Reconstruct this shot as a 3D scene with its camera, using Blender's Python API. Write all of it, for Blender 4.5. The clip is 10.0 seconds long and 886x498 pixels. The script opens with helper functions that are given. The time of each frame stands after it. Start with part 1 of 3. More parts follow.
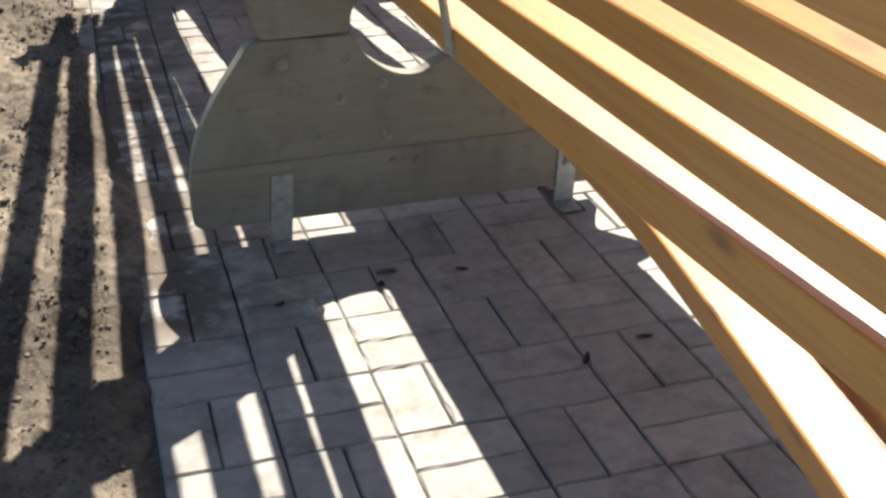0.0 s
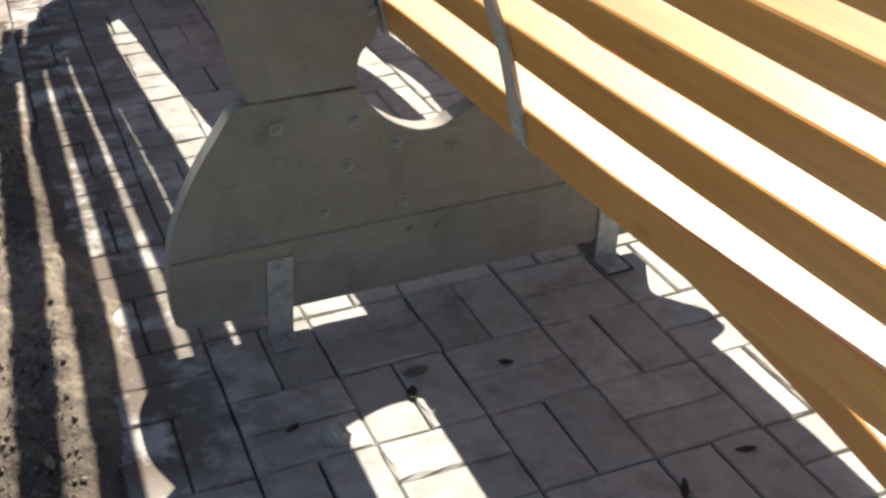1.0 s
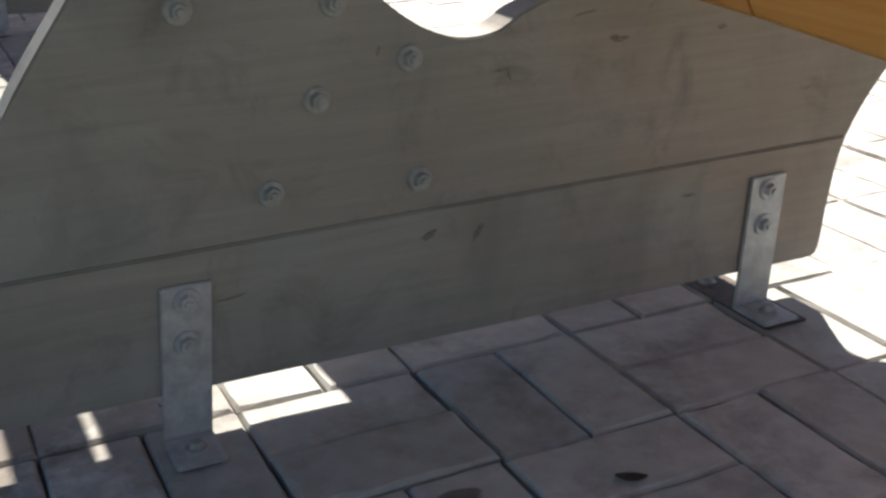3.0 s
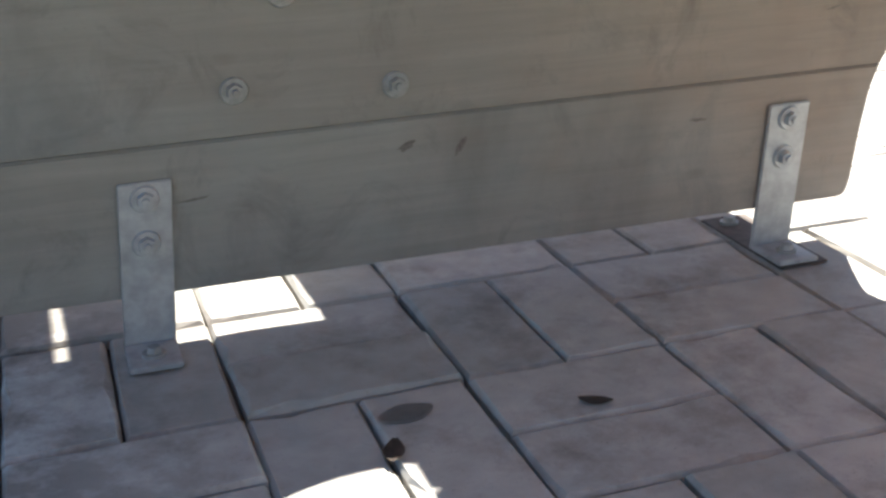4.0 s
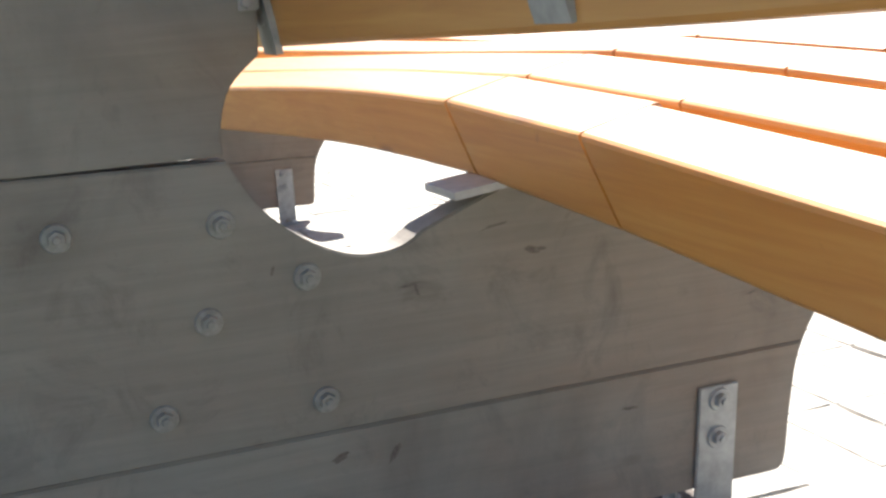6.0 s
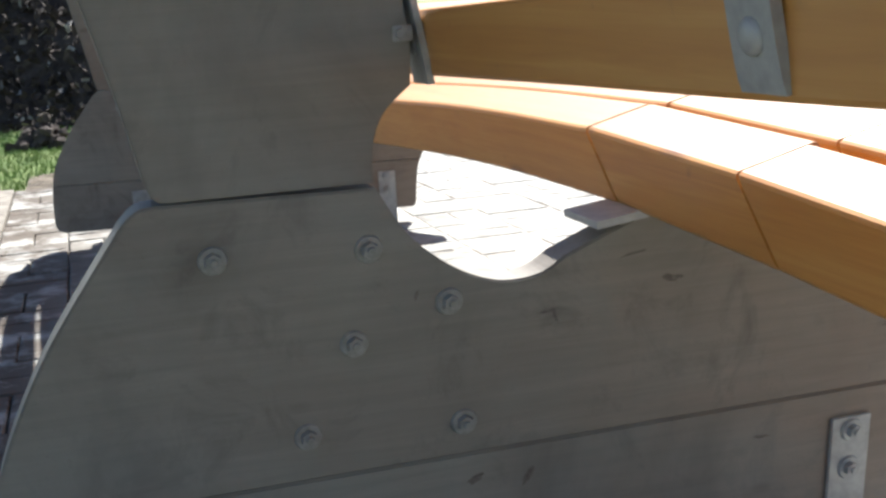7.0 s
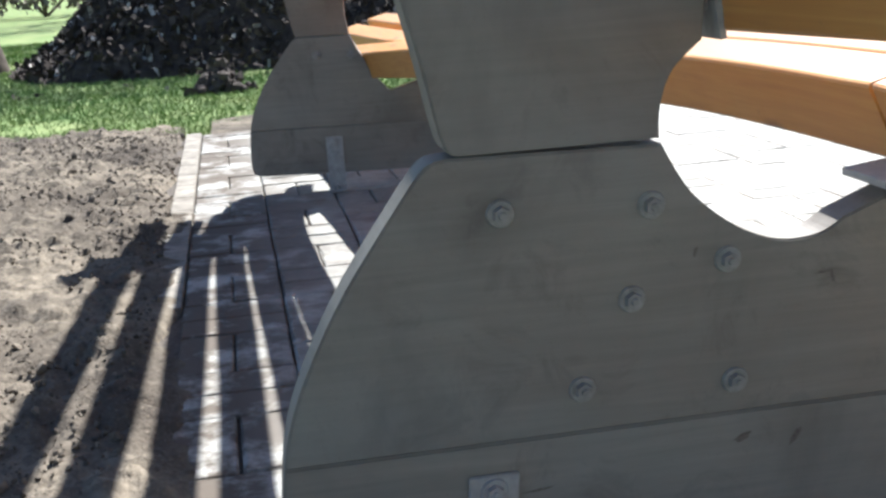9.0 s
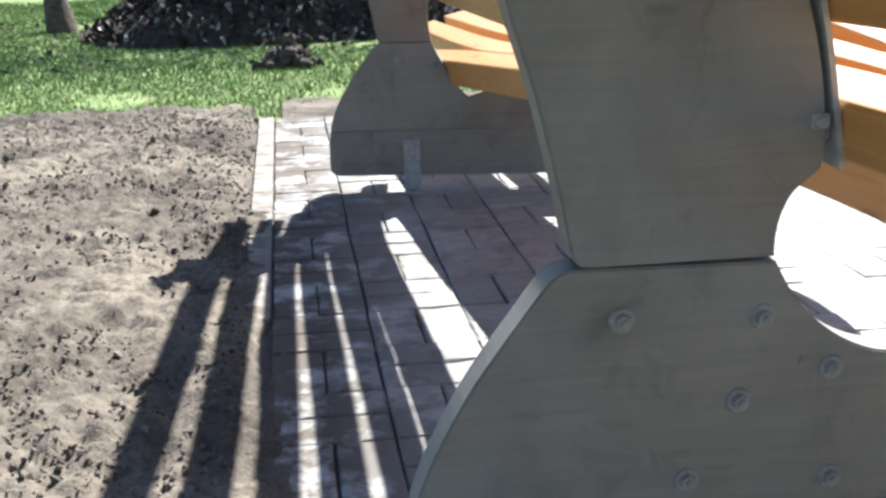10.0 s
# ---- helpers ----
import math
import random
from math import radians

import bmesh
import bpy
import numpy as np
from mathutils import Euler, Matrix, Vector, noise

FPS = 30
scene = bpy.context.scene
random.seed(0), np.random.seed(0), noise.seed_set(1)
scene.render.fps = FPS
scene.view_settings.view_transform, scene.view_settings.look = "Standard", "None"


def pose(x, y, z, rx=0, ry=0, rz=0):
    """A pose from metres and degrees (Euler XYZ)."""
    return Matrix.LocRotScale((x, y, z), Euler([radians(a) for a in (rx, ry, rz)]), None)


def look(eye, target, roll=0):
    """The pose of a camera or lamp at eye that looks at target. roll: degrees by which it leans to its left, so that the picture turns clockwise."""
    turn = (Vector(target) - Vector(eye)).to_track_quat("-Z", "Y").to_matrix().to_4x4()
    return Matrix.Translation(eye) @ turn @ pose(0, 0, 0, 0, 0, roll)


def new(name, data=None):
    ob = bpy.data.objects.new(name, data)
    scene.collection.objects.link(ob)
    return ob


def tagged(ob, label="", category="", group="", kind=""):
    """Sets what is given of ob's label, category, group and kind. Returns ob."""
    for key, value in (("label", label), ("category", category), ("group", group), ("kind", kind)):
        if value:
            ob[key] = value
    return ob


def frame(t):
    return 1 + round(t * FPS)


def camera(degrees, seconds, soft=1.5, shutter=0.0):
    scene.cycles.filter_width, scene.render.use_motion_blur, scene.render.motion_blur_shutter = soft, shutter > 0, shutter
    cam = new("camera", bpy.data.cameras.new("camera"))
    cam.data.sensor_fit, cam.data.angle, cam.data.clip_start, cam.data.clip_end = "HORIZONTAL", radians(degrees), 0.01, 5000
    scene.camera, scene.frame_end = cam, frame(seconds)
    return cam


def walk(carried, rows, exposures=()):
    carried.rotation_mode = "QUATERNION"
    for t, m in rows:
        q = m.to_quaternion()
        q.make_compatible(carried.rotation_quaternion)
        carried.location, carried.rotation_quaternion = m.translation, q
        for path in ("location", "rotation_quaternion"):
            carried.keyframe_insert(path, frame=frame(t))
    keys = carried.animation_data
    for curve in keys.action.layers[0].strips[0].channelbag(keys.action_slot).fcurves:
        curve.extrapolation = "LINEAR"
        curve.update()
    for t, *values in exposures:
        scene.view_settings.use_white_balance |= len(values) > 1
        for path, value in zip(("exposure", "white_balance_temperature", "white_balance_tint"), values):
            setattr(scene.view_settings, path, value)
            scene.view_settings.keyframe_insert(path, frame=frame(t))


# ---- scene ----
cam = camera(40.4, 10.0, 2.8)
PATH = [
    (0, (-0.506, -2.476, 1.204), (0.0, -0.758, 0.314), -0.9),
    (0.5, (-0.517, -2.209, 1.222), (-0.029, -0.519, 0.271), 0.7),
    (1, (-0.531, -1.912, 1.235), (0.074, -0.27, 0.266), -2.3),
    (1.1, (-0.53, -1.85, 1.232), (0.074, -0.188, 0.297), -3.6),
    (1.2, (-0.519, -1.773, 1.226), (0.084, -0.137, 0.247), -2.5),
    (1.5, (-0.509, -1.592, 1.215), (0.12, 0.062, 0.282), -2.2),
    (1.9, (-0.52, -1.292, 1.153), (0.155, 0.371, 0.27), -4.9),
    (2, (-0.523, -1.23, 1.107), (0.187, 0.42, 0.228), -4.9),
    (2.3, (-0.457, -1.196, 0.986), (0.24, 0.442, 0.074), -2.6),
    (2.5, (-0.446, -1.105, 0.861), (0.317, 0.522, -0.015), -1.5),
    (2.7, (-0.414, -1.06, 0.711), (0.394, 0.598, -0.062), -1.4),
    (3.8, (-0.244, -1.091, 0.52), (0.336, 0.697, -0.163), -1.5),
    (4, (-0.218, -1.096, 0.498), (0.363, 0.68, -0.217), -1.8),
    (4.5, (-0.151, -1.125, 0.521), (0.514, 0.653, -0.108), -4.2),
    (5, (-0.121, -1.132, 0.533), (0.601, 0.63, -0.077), -4.5),
    (5.5, (-0.131, -1.134, 0.554), (0.566, 0.668, 0.036), -5.1),
    (6, (-0.176, -1.093, 0.604), (0.504, 0.744, 0.199), -4.0),
    (6.2, (-0.183, -1.09, 0.621), (0.47, 0.755, 0.213), -3.8),
    (7.3, (-0.244, -1.073, 0.646), (0.276, 0.814, 0.234), -3.8),
    (7.5, (-0.247, -1.066, 0.652), (0.251, 0.825, 0.232), -4.1),
    (8, (-0.268, -1.054, 0.666), (0.188, 0.846, 0.239), -3.6),
    (8.5, (-0.309, -1.059, 0.664), (0.083, 0.848, 0.207), -4.3),
    (9, (-0.354, -1.056, 0.658), (-0.041, 0.861, 0.177), -3.8),
    (9.5, (-0.412, -1.062, 0.706), (-0.186, 0.856, 0.187), -3.7),
    (10, (-0.435, -1.091, 0.811), (-0.198, 0.819, 0.268), -1.7),
]
LIGHTNESS = [(0, 1.6, 6750, 10), (1.5, 1.6, 6700, 10), (2.0, 1.5, 6650, 10), (2.5, 1.4, 6550, 10), (4.0, 2.43, 6400, 10), (5.0, 2.48, 6450, 10), (5.5, 2.19, 6450, 10), (6.0, 2.12, 6300, 10), (7.5, 1.45, 5950, 8), (8.5, 1.65, 5850, 8), (9.5, 1.77, 5750, 8), (10.0, 1.89, 5750, 8)]
walk(cam, [(t, look(eye, target, roll)) for t, eye, target, roll in PATH], LIGHTNESS)
# ---- tuned numbers ----
SKY, SUNLIGHT = 0.056, 5.0
FAR_POSE = pose(0.0, 2.40, 0, 0, 0, -9)
YROW, ROW, ODD = 0.037, 0.213, 1

# ---- world, sun ----
SUN = Vector((0.468, 0.72, 1.0)).normalized()
world = bpy.data.worlds.new("sky")
scene.world = world
world.use_nodes = True
wn = world.node_tree.nodes
sky = wn.new("ShaderNodeTexSky")
sky.sky_type, sky.sun_disc = "NISHITA", False
sky.air_density, sky.dust_density = 0.8, 0.4
sky.sun_elevation, sky.sun_rotation = math.asin(SUN.z), math.atan2(SUN.x, SUN.y)
wn["Background"].inputs["Strength"].default_value = SKY
world.node_tree.links.new(sky.outputs[0], wn["Background"].inputs["Color"])
sun = new("sun", bpy.data.lights.new("sun", "SUN"))
sun.data.energy, sun.data.angle, sun.data.color = SUNLIGHT, radians(0.55), (1.0, 0.94, 0.86)
sun.matrix_world = look(SUN * 20, (0, 0, 0))


# ---- materials ----
class Mat:
    """A small builder of node materials in object coordinates."""

    def __init__(self, name, rough=0.8, metal=0.0, spec=0.4):
        self.m = bpy.data.materials.new(name)
        self.m.use_nodes = True
        self.t = self.m.node_tree
        self.b = self.t.nodes["Principled BSDF"]
        self.b.inputs["Roughness"].default_value = rough
        self.b.inputs["Metallic"].default_value = metal
        self.b.inputs["Specular IOR Level"].default_value = spec
        self.geo = self.t.nodes.new("ShaderNodeNewGeometry")
        self.obj = self.t.nodes.new("ShaderNodeObjectInfo")
        self.pos = self.geo.outputs["Position"]

    def put(self, a, b):
        self.t.links.new(a, b)

    def scaled(self, s, shift=None):
        n = self.t.nodes.new("ShaderNodeMapping")
        n.inputs["Scale"].default_value = s
        self.put(self.pos, n.inputs["Vector"])
        if shift is not None:
            v = self.t.nodes.new("ShaderNodeVectorMath")
            v.operation = "SCALE"
            v.inputs[0].default_value = (37.0, 91.0, 53.0)
            self.put(shift, v.inputs["Scale"])
            self.put(v.outputs[0], n.inputs["Location"])
        return n.outputs[0]

    def noise(self, scale, detail=4, vec=None, rough=0.6, warp=0.0):
        n = self.t.nodes.new("ShaderNodeTexNoise")
        n.inputs["Scale"].default_value = scale
        n.inputs["Detail"].default_value = detail
        n.inputs["Roughness"].default_value = rough
        n.inputs["Distortion"].default_value = warp
        self.put(vec or self.pos, n.inputs["Vector"])
        return n.outputs["Fac"]

    def ramp(self, fac, *stops):
        n = self.t.nodes.new("ShaderNodeValToRGB")
        e = n.color_ramp.elements
        while len(e) < len(stops):
            e.new(0.5)
        for el, (p, c) in zip(e, stops):
            el.position = p
            el.color = (*c, 1) if isinstance(c, tuple) else (c, c, c, 1)
        self.put(fac, n.inputs["Fac"])
        return n.outputs["Color"]

    def mix(self, a, b, fac, how="MIX"):
        n = self.t.nodes.new("ShaderNodeMix")
        n.data_type, n.blend_type = "RGBA", how
        for sock, v in ((n.inputs["Factor"], fac), (n.inputs["A"], a), (n.inputs["B"], b)):
            if isinstance(v, tuple):
                sock.default_value = (*v, 1)
            elif isinstance(v, (int, float)):
                sock.default_value = v
            else:
                self.put(v, sock)
        return n.outputs["Result"]

    def bump(self, fac, strength=0.3, dist=0.002):
        n = self.t.nodes.new("ShaderNodeBump")
        n.inputs["Strength"].default_value, n.inputs["Distance"].default_value = strength, dist
        self.put(fac, n.inputs["Height"])
        if self.b.inputs["Normal"].is_linked:
            self.put(self.b.inputs["Normal"].links[0].from_socket, n.inputs["Normal"])
        self.put(n.outputs[0], self.b.inputs["Normal"])
        return self

    def color(self, c):
        self.put(c, self.b.inputs["Base Color"])
        return self


def plywood():
    """Grey-stained boards with horizontal grain, brown where the stain wears thin; shade is painted in towards the
    front.
    """
    a = Mat("grey_stained_wood", 0.62)
    r = a.obj.outputs["Random"]
    grain = a.noise(1, 6, a.scaled((5, 5, 95), r), 0.65, 0.6)
    cloud = a.noise(3.2, 5, a.scaled((1, 1, 1.8), r), 0.6)
    fine = a.noise(240, 2)
    c = a.ramp(grain, (0.25, (0.162, 0.15, 0.127)), (0.55, (0.198, 0.184, 0.157)), (0.8, (0.225, 0.21, 0.18)))
    c = a.mix(c, (0.15, 0.125, 0.102), a.ramp(cloud, (0.46, 0.0), (0.75, 0.3)))
    # warm lens tint and seat shade painted into the stain towards the front
    x = a.t.nodes.new("ShaderNodeSeparateXYZ")
    a.put(a.pos, x.inputs[0])
    front = a.t.nodes.new("ShaderNodeMapRange")
    front.inputs["From Min"].default_value, front.inputs["From Max"].default_value = 0.0, 0.6
    a.put(x.outputs["X"], front.inputs["Value"])
    front_shade = a.mix(front.outputs[0], a.ramp(a.noise(4, 4), (0.25, 0.45), (0.6, 1.0)), 1.0, "MULTIPLY")
    c = a.mix(c, a.mix(c, (1.0, 0.82, 0.74), 1.0, "MULTIPLY"), front_shade)
    c = a.mix(c, (0.085, 0.07, 0.06), a.ramp(a.noise(1, 6, a.scaled((11, 11, 9), r), 0.7, 1.2), (0.54, 0.0), (0.72, 0.6)))
    c = a.mix(c, (0.215, 0.225, 0.21), a.ramp(a.noise(2.1, 3, a.scaled((1, 1, 1.5), r)), (0.48, 0.0), (0.75, 0.6)))
    knot = a.t.nodes.new("ShaderNodeTexVoronoi")
    knot.inputs["Scale"].default_value = 1
    a.put(a.scaled((4.2, 4.2, 9), r), knot.inputs["Vector"])
    c = a.mix(c, (0.07, 0.05, 0.04), a.ramp(knot.outputs["Distance"], (0.02, 0.6), (0.085, 0.0)))
    smear = a.noise(1, 5, a.scaled((6, 6, 3.5), r), 0.62, 0.5)
    c = a.mix(c, a.ramp(smear, (0.3, 0.72), (0.5, 1.0), (0.72, 1.14)), 0.85, "MULTIPLY")
    c = a.mix(c, (0.15, 0.13, 0.11), a.ramp(fine, (0.62, 0.0), (0.75, 0.35)))
    a.color(c).bump(grain, 0.35, 0.0012).bump(fine, 0.15, 0.0006)
    return a.m


def pine(name, base, dark, light):
    """Honey-stained pine slats, grain along the length."""
    a = Mat(name, 0.45, 0, 0.6)
    a.b.inputs["Coat Weight"].default_value, a.b.inputs["Coat Roughness"].default_value = 0.4, 0.4
    r = a.obj.outputs["Random"]
    grain = a.noise(1, 6, a.scaled((70, 2.6, 70), r), 0.62, 0.8)
    broad = a.noise(1, 3, a.scaled((9, 0.8, 9), r))
    c = a.ramp(grain, (0.22, dark), (0.5, base), (0.82, light))
    c = a.mix(c, dark, a.ramp(broad, (0.45, 0.0), (0.85, 0.5)))
    knot = a.t.nodes.new("ShaderNodeTexVoronoi")
    knot.inputs["Scale"].default_value = 1
    a.put(a.scaled((10, 3.2, 10), r), knot.inputs["Vector"])
    c = a.mix(c, (0.16, 0.06, 0.015), a.ramp(knot.outputs["Distance"], (0.05, 0.85), (0.13, 0.0)))
    c = a.mix(c, (0.2, 0.1, 0.04), a.ramp(a.noise(55, 4), (0.66, 0.0), (0.8, 0.5)))
    a.color(c).bump(grain, 0.25, 0.0008)
    return a.m


def paver_mat():
    a = Mat("concrete_paver", 0.86, 0, 0.25)
    r = a.obj.outputs["Random"]
    grit = a.noise(420, 3)
    mid = a.noise(26, 5)
    big = a.noise(3.0, 4)
    c = a.ramp(r, (0.0, (0.305, 0.298, 0.27)), (0.5, (0.36, 0.35, 0.318)), (1.0, (0.41, 0.396, 0.358)))
    c = a.mix(c, a.ramp(mid, (0.3, 0.55), (0.7, 1.0)), 0.55, "MULTIPLY")
    c = a.mix(c, (0.13, 0.11, 0.095), a.ramp(a.noise(8, 7, None, 0.72), (0.5, 0.0), (0.68, 0.65)))
    c = a.mix(c, (0.295, 0.268, 0.215), a.ramp(big, (0.5, 0.0), (0.75, 0.4)))
    c = a.mix(c, (0.08, 0.075, 0.07), a.ramp(grit, (0.64, 0.0), (0.74, 0.6)))
    # earth trodden over the blocks beside the bare ground
    x = a.t.nodes.new("ShaderNodeSeparateXYZ")
    a.put(a.pos, x.inputs[0])
    near = a.t.nodes.new("ShaderNodeMapRange")
    for k, v in (("From Min", -0.06), ("From Max", -0.4)):
        near.inputs[k].default_value = v
    a.put(x.outputs["X"], near.inputs["Value"])
    dirt = a.mix(a.ramp(a.noise(5.5, 6, None, 0.68), (0.41, 0.0), (0.51, 1.0)), near.outputs[0], 1.0, "MULTIPLY")
    swept = a.t.nodes.new("ShaderNodeMapRange")
    for k, v in (("From Min", -0.52), ("From Max", -0.3)):
        swept.inputs[k].default_value = v
    a.put(x.outputs["Y"], swept.inputs["Value"])
    dirt = a.mix(dirt, swept.outputs[0], 1.0, "MULTIPLY")
    c = a.mix(c, (0.105, 0.085, 0.066), dirt)
    a.color(c).bump(mid, 0.3, 0.002).bump(grit, 0.35, 0.0008)
    return a.m


def soil_mat(name="bare_soil"):
    """Dry earth: smooth beige crust in patches, dark crumbly ground between."""
    a = Mat(name, 0.95, 0, 0.15)
    patch, mid, fine = a.noise(2.1, 5, None, 0.6, 0.5), a.noise(24, 6, None, 0.72), a.noise(150, 4)
    c = a.ramp(patch, (0.37, (0.08, 0.066, 0.052)), (0.5, (0.14, 0.117, 0.09)), (0.61, (0.215, 0.18, 0.136)))
    c = a.mix(c, (0.055, 0.045, 0.036), a.ramp(mid, (0.46, 0.0), (0.66, 0.65)))
    c = a.mix(c, (0.26, 0.215, 0.16), a.ramp(fine, (0.56, 0.0), (0.74, 0.5)))
    speck = a.noise(68, 3, a.scaled((1, 0.75, 1)), 0.55)
    c = a.mix(c, (0.05, 0.041, 0.033), a.ramp(speck, (0.57, 0.0), (0.68, 0.55)))
    a.color(c).bump(mid, 0.7, 0.016).bump(speck, 0.6, 0.008).bump(fine, 0.5, 0.003)
    return a.m


def plain(name, c0, c1, scale, rough=0.9, metal=0.0, bump=0.3, dist=0.002, random_tint=False, darkest=0.45):
    a = Mat(name, rough, metal, 0.3)
    f = a.noise(scale, 5)
    c = a.ramp(f, (0.3, c0), (0.7, c1))
    if random_tint:
        c = a.mix(c, a.ramp(a.geo.outputs["Random Per Island"], (0.0, darkest), (1.0, 1.25)), 0.8, "MULTIPLY")
    a.color(c).bump(f, bump, dist)
    return a.m


M_GREY = plywood()
M_PINE = pine("honey_stained_pine", (0.465, 0.213, 0.042), (0.36, 0.142, 0.025), (0.56, 0.3, 0.08))
M_PAVER = paver_mat()
M_SOIL = soil_mat()
M_CRUMB = plain("earth_crumb", (0.095, 0.078, 0.06), (0.19, 0.157, 0.118), 40, 0.95, 0, 0.3, 0.002, True)
M_STEEL = plain("galvanised_steel", (0.27, 0.27, 0.265), (0.40, 0.40, 0.39), 60, 0.55, 0.35, 0.15, 0.0006)
M_BOLT = plain("dull_zinc", (0.2, 0.195, 0.18), (0.31, 0.305, 0.285), 110, 0.62, 0.3, 0.2, 0.0006)
M_PLATE = plain("weathered_spacer", (0.32, 0.315, 0.3), (0.42, 0.41, 0.39), 45, 0.7)
M_RUST = plain("rusty_steel", (0.04, 0.033, 0.028), (0.10, 0.08, 0.068), 80, 0.8, 0.3)
M_SAND = plain("joint_sand", (0.06, 0.05, 0.042), (0.13, 0.11, 0.09), 90, 0.97)
# paler copy of the joint sand, with full sunlight put into its colour
M_SUNLIT_SAND = plain("sunlit_sand", (0.34, 0.315, 0.28), (0.45, 0.42, 0.38), 120, 0.95)
M_KERB = plain("edging_stone", (0.13, 0.112, 0.09), (0.30, 0.27, 0.225), 16, 0.9)
M_LAWN = plain("lawn_soil", (0.09, 0.155, 0.038), (0.2, 0.225, 0.085), 3.0, 0.95, 0, 0.5, 0.02)
M_GRASS = plain("grass", (0.095, 0.175, 0.04), (0.215, 0.265, 0.09), 1.2, 0.7, 0, 0.1, 0.002, True, 0.8)
M_MULCH = plain("bark_mulch", (0.03, 0.022, 0.018), (0.085, 0.065, 0.052), 14, 0.9, 0, 0.5, 0.01, True)
M_CHIP = plain("pale_chip", (0.22, 0.2, 0.18), (0.4, 0.37, 0.34), 30, 0.8, 0, 0.2, 0.002, True)
M_BARK = plain("bark", (0.05, 0.038, 0.028), (0.12, 0.095, 0.075), 22, 0.95, 0, 0.6, 0.01)
M_MUD = plain("trodden_leaf", (0.19, 0.175, 0.155), (0.25, 0.235, 0.21), 60, 0.9)
M_LEAF = plain("dead_leaf", (0.05, 0.04, 0.032), (0.12, 0.095, 0.075), 60, 0.8)
M_KNOT = plain("dark_knot", (0.085, 0.07, 0.058), (0.17, 0.15, 0.126), 210, 0.85)
M_TWIG = plain("dry_twig", (0.09, 0.075, 0.06), (0.2, 0.17, 0.14), 3.0, 0.9, 0, 0.1, 0.002, True)
M_STONE = plain("pale_pebble", (0.13, 0.125, 0.115), (0.42, 0.4, 0.37), 90, 0.7)
M_FOLIAGE = plain("shrub_leaf", (0.045, 0.07, 0.025), (0.10, 0.13, 0.05), 2.0, 0.7, 0, 0.1, 0.002, True)


# ---- mesh helpers ----
def part(name, bm, material, parent=None, label="", smooth=False):
    me = bpy.data.meshes.new(name)
    bmesh.ops.recalc_face_normals(bm, faces=bm.faces)
    bm.to_mesh(me)
    bm.free()
    me.materials.append(material)
    if smooth:
        for p in me.polygons:
            p.use_smooth = True
    ob = new(name, me)
    ob.parent = parent
    if label:
        ob["label"] = label
    return ob


def raw(name, verts, faces, material, parent=None):
    me = bpy.data.meshes.new(name)
    me.from_pydata(verts, [], faces)
    me.materials.append(material)
    ob = new(name, me)
    ob.parent = parent
    return ob


def empty(name, m=None):
    ob = new(name)
    if m is not None:
        ob.matrix_world = m
    return ob


def spline(points, steps=5):
    """Smooth line through points (Catmull-Rom)."""
    out = []
    p = [points[0], *points, points[-1]]
    for i in range(1, len(p) - 2):
        a, b, c, d = (np.array(q, float) for q in p[i - 1:i + 3])
        for k in range(steps):
            t = k / steps
            out.append(tuple(0.5 * (2 * b + (c - a) * t + (2 * a - 5 * b + 4 * c - d) * t * t + (3 * b - a - 3 * c + d) * t ** 3)))
    out.append(tuple(points[-1]))
    return out


def clip(poly, z, keep_above):
    """The part of a closed x, z outline above or below the height z."""
    out = []
    for a, b in zip(poly, poly[1:] + poly[:1]):
        ia, ib = (a[1] >= z) == keep_above, (b[1] >= z) == keep_above
        if ia:
            out.append(a)
        if ia != ib:
            k = (z - a[1]) / (b[1] - a[1])
            out.append((a[0] + k * (b[0] - a[0]), z))
    return out


def tidy(poly, least=0.0015):
    out = []
    for p in poly:
        if not out or math.dist(p, out[-1]) > least:
            out.append(p)
    if math.dist(out[0], out[-1]) < least:
        out.pop()
    return out


def board(poly, thick, bevel=0.002):
    """A board cut to an x, z outline; its face lies at y = 0, its back at y = thick."""
    poly = tidy(poly)
    bm = bmesh.new()
    face = bm.faces.new([bm.verts.new((x, 0, z)) for x, z in poly])
    rim = list(face.edges)
    ext = bmesh.ops.extrude_face_region(bm, geom=[face])
    bmesh.ops.translate(bm, verts=[v for v in ext["geom"] if isinstance(v, bmesh.types.BMVert)], vec=(0, thick, 0))
    bmesh.ops.recalc_face_normals(bm, faces=bm.faces)
    sharp = [e for e in bm.edges if len(e.link_faces) == 2 and any(len(f.verts) > 4 for f in e.link_faces)]
    bmesh.ops.bevel(bm, geom=sharp, offset=bevel, segments=2, affect="EDGES", clamp_overlap=True)
    return bm


def box(bm, lo, hi, bevel=0.0):
    r = bmesh.ops.create_cube(bm, size=1)
    vs = r["verts"]
    for v in vs:
        v.co = [l + (c + 0.5) * (h - l) for c, l, h in zip(v.co, lo, hi)]
    if bevel:
        bmesh.ops.bevel(bm, geom=list({e for v in vs for e in v.link_edges}), offset=bevel, segments=2, affect="EDGES")
    return bm


def disc(bm, c, r, h, n=20, axis="y", bevel=0.0):
    """A short cylinder standing on c, reaching h towards -y (or up)."""
    m = Matrix.Translation(c) @ (Matrix.Rotation(radians(90), 4, "X") if axis == "y" else Matrix())
    k = bmesh.ops.create_cone(bm, cap_ends=True, segments=n, radius1=r, radius2=r - bevel, depth=h, matrix=m @ Matrix.Translation((0, 0, h / 2)))
    return k["verts"]


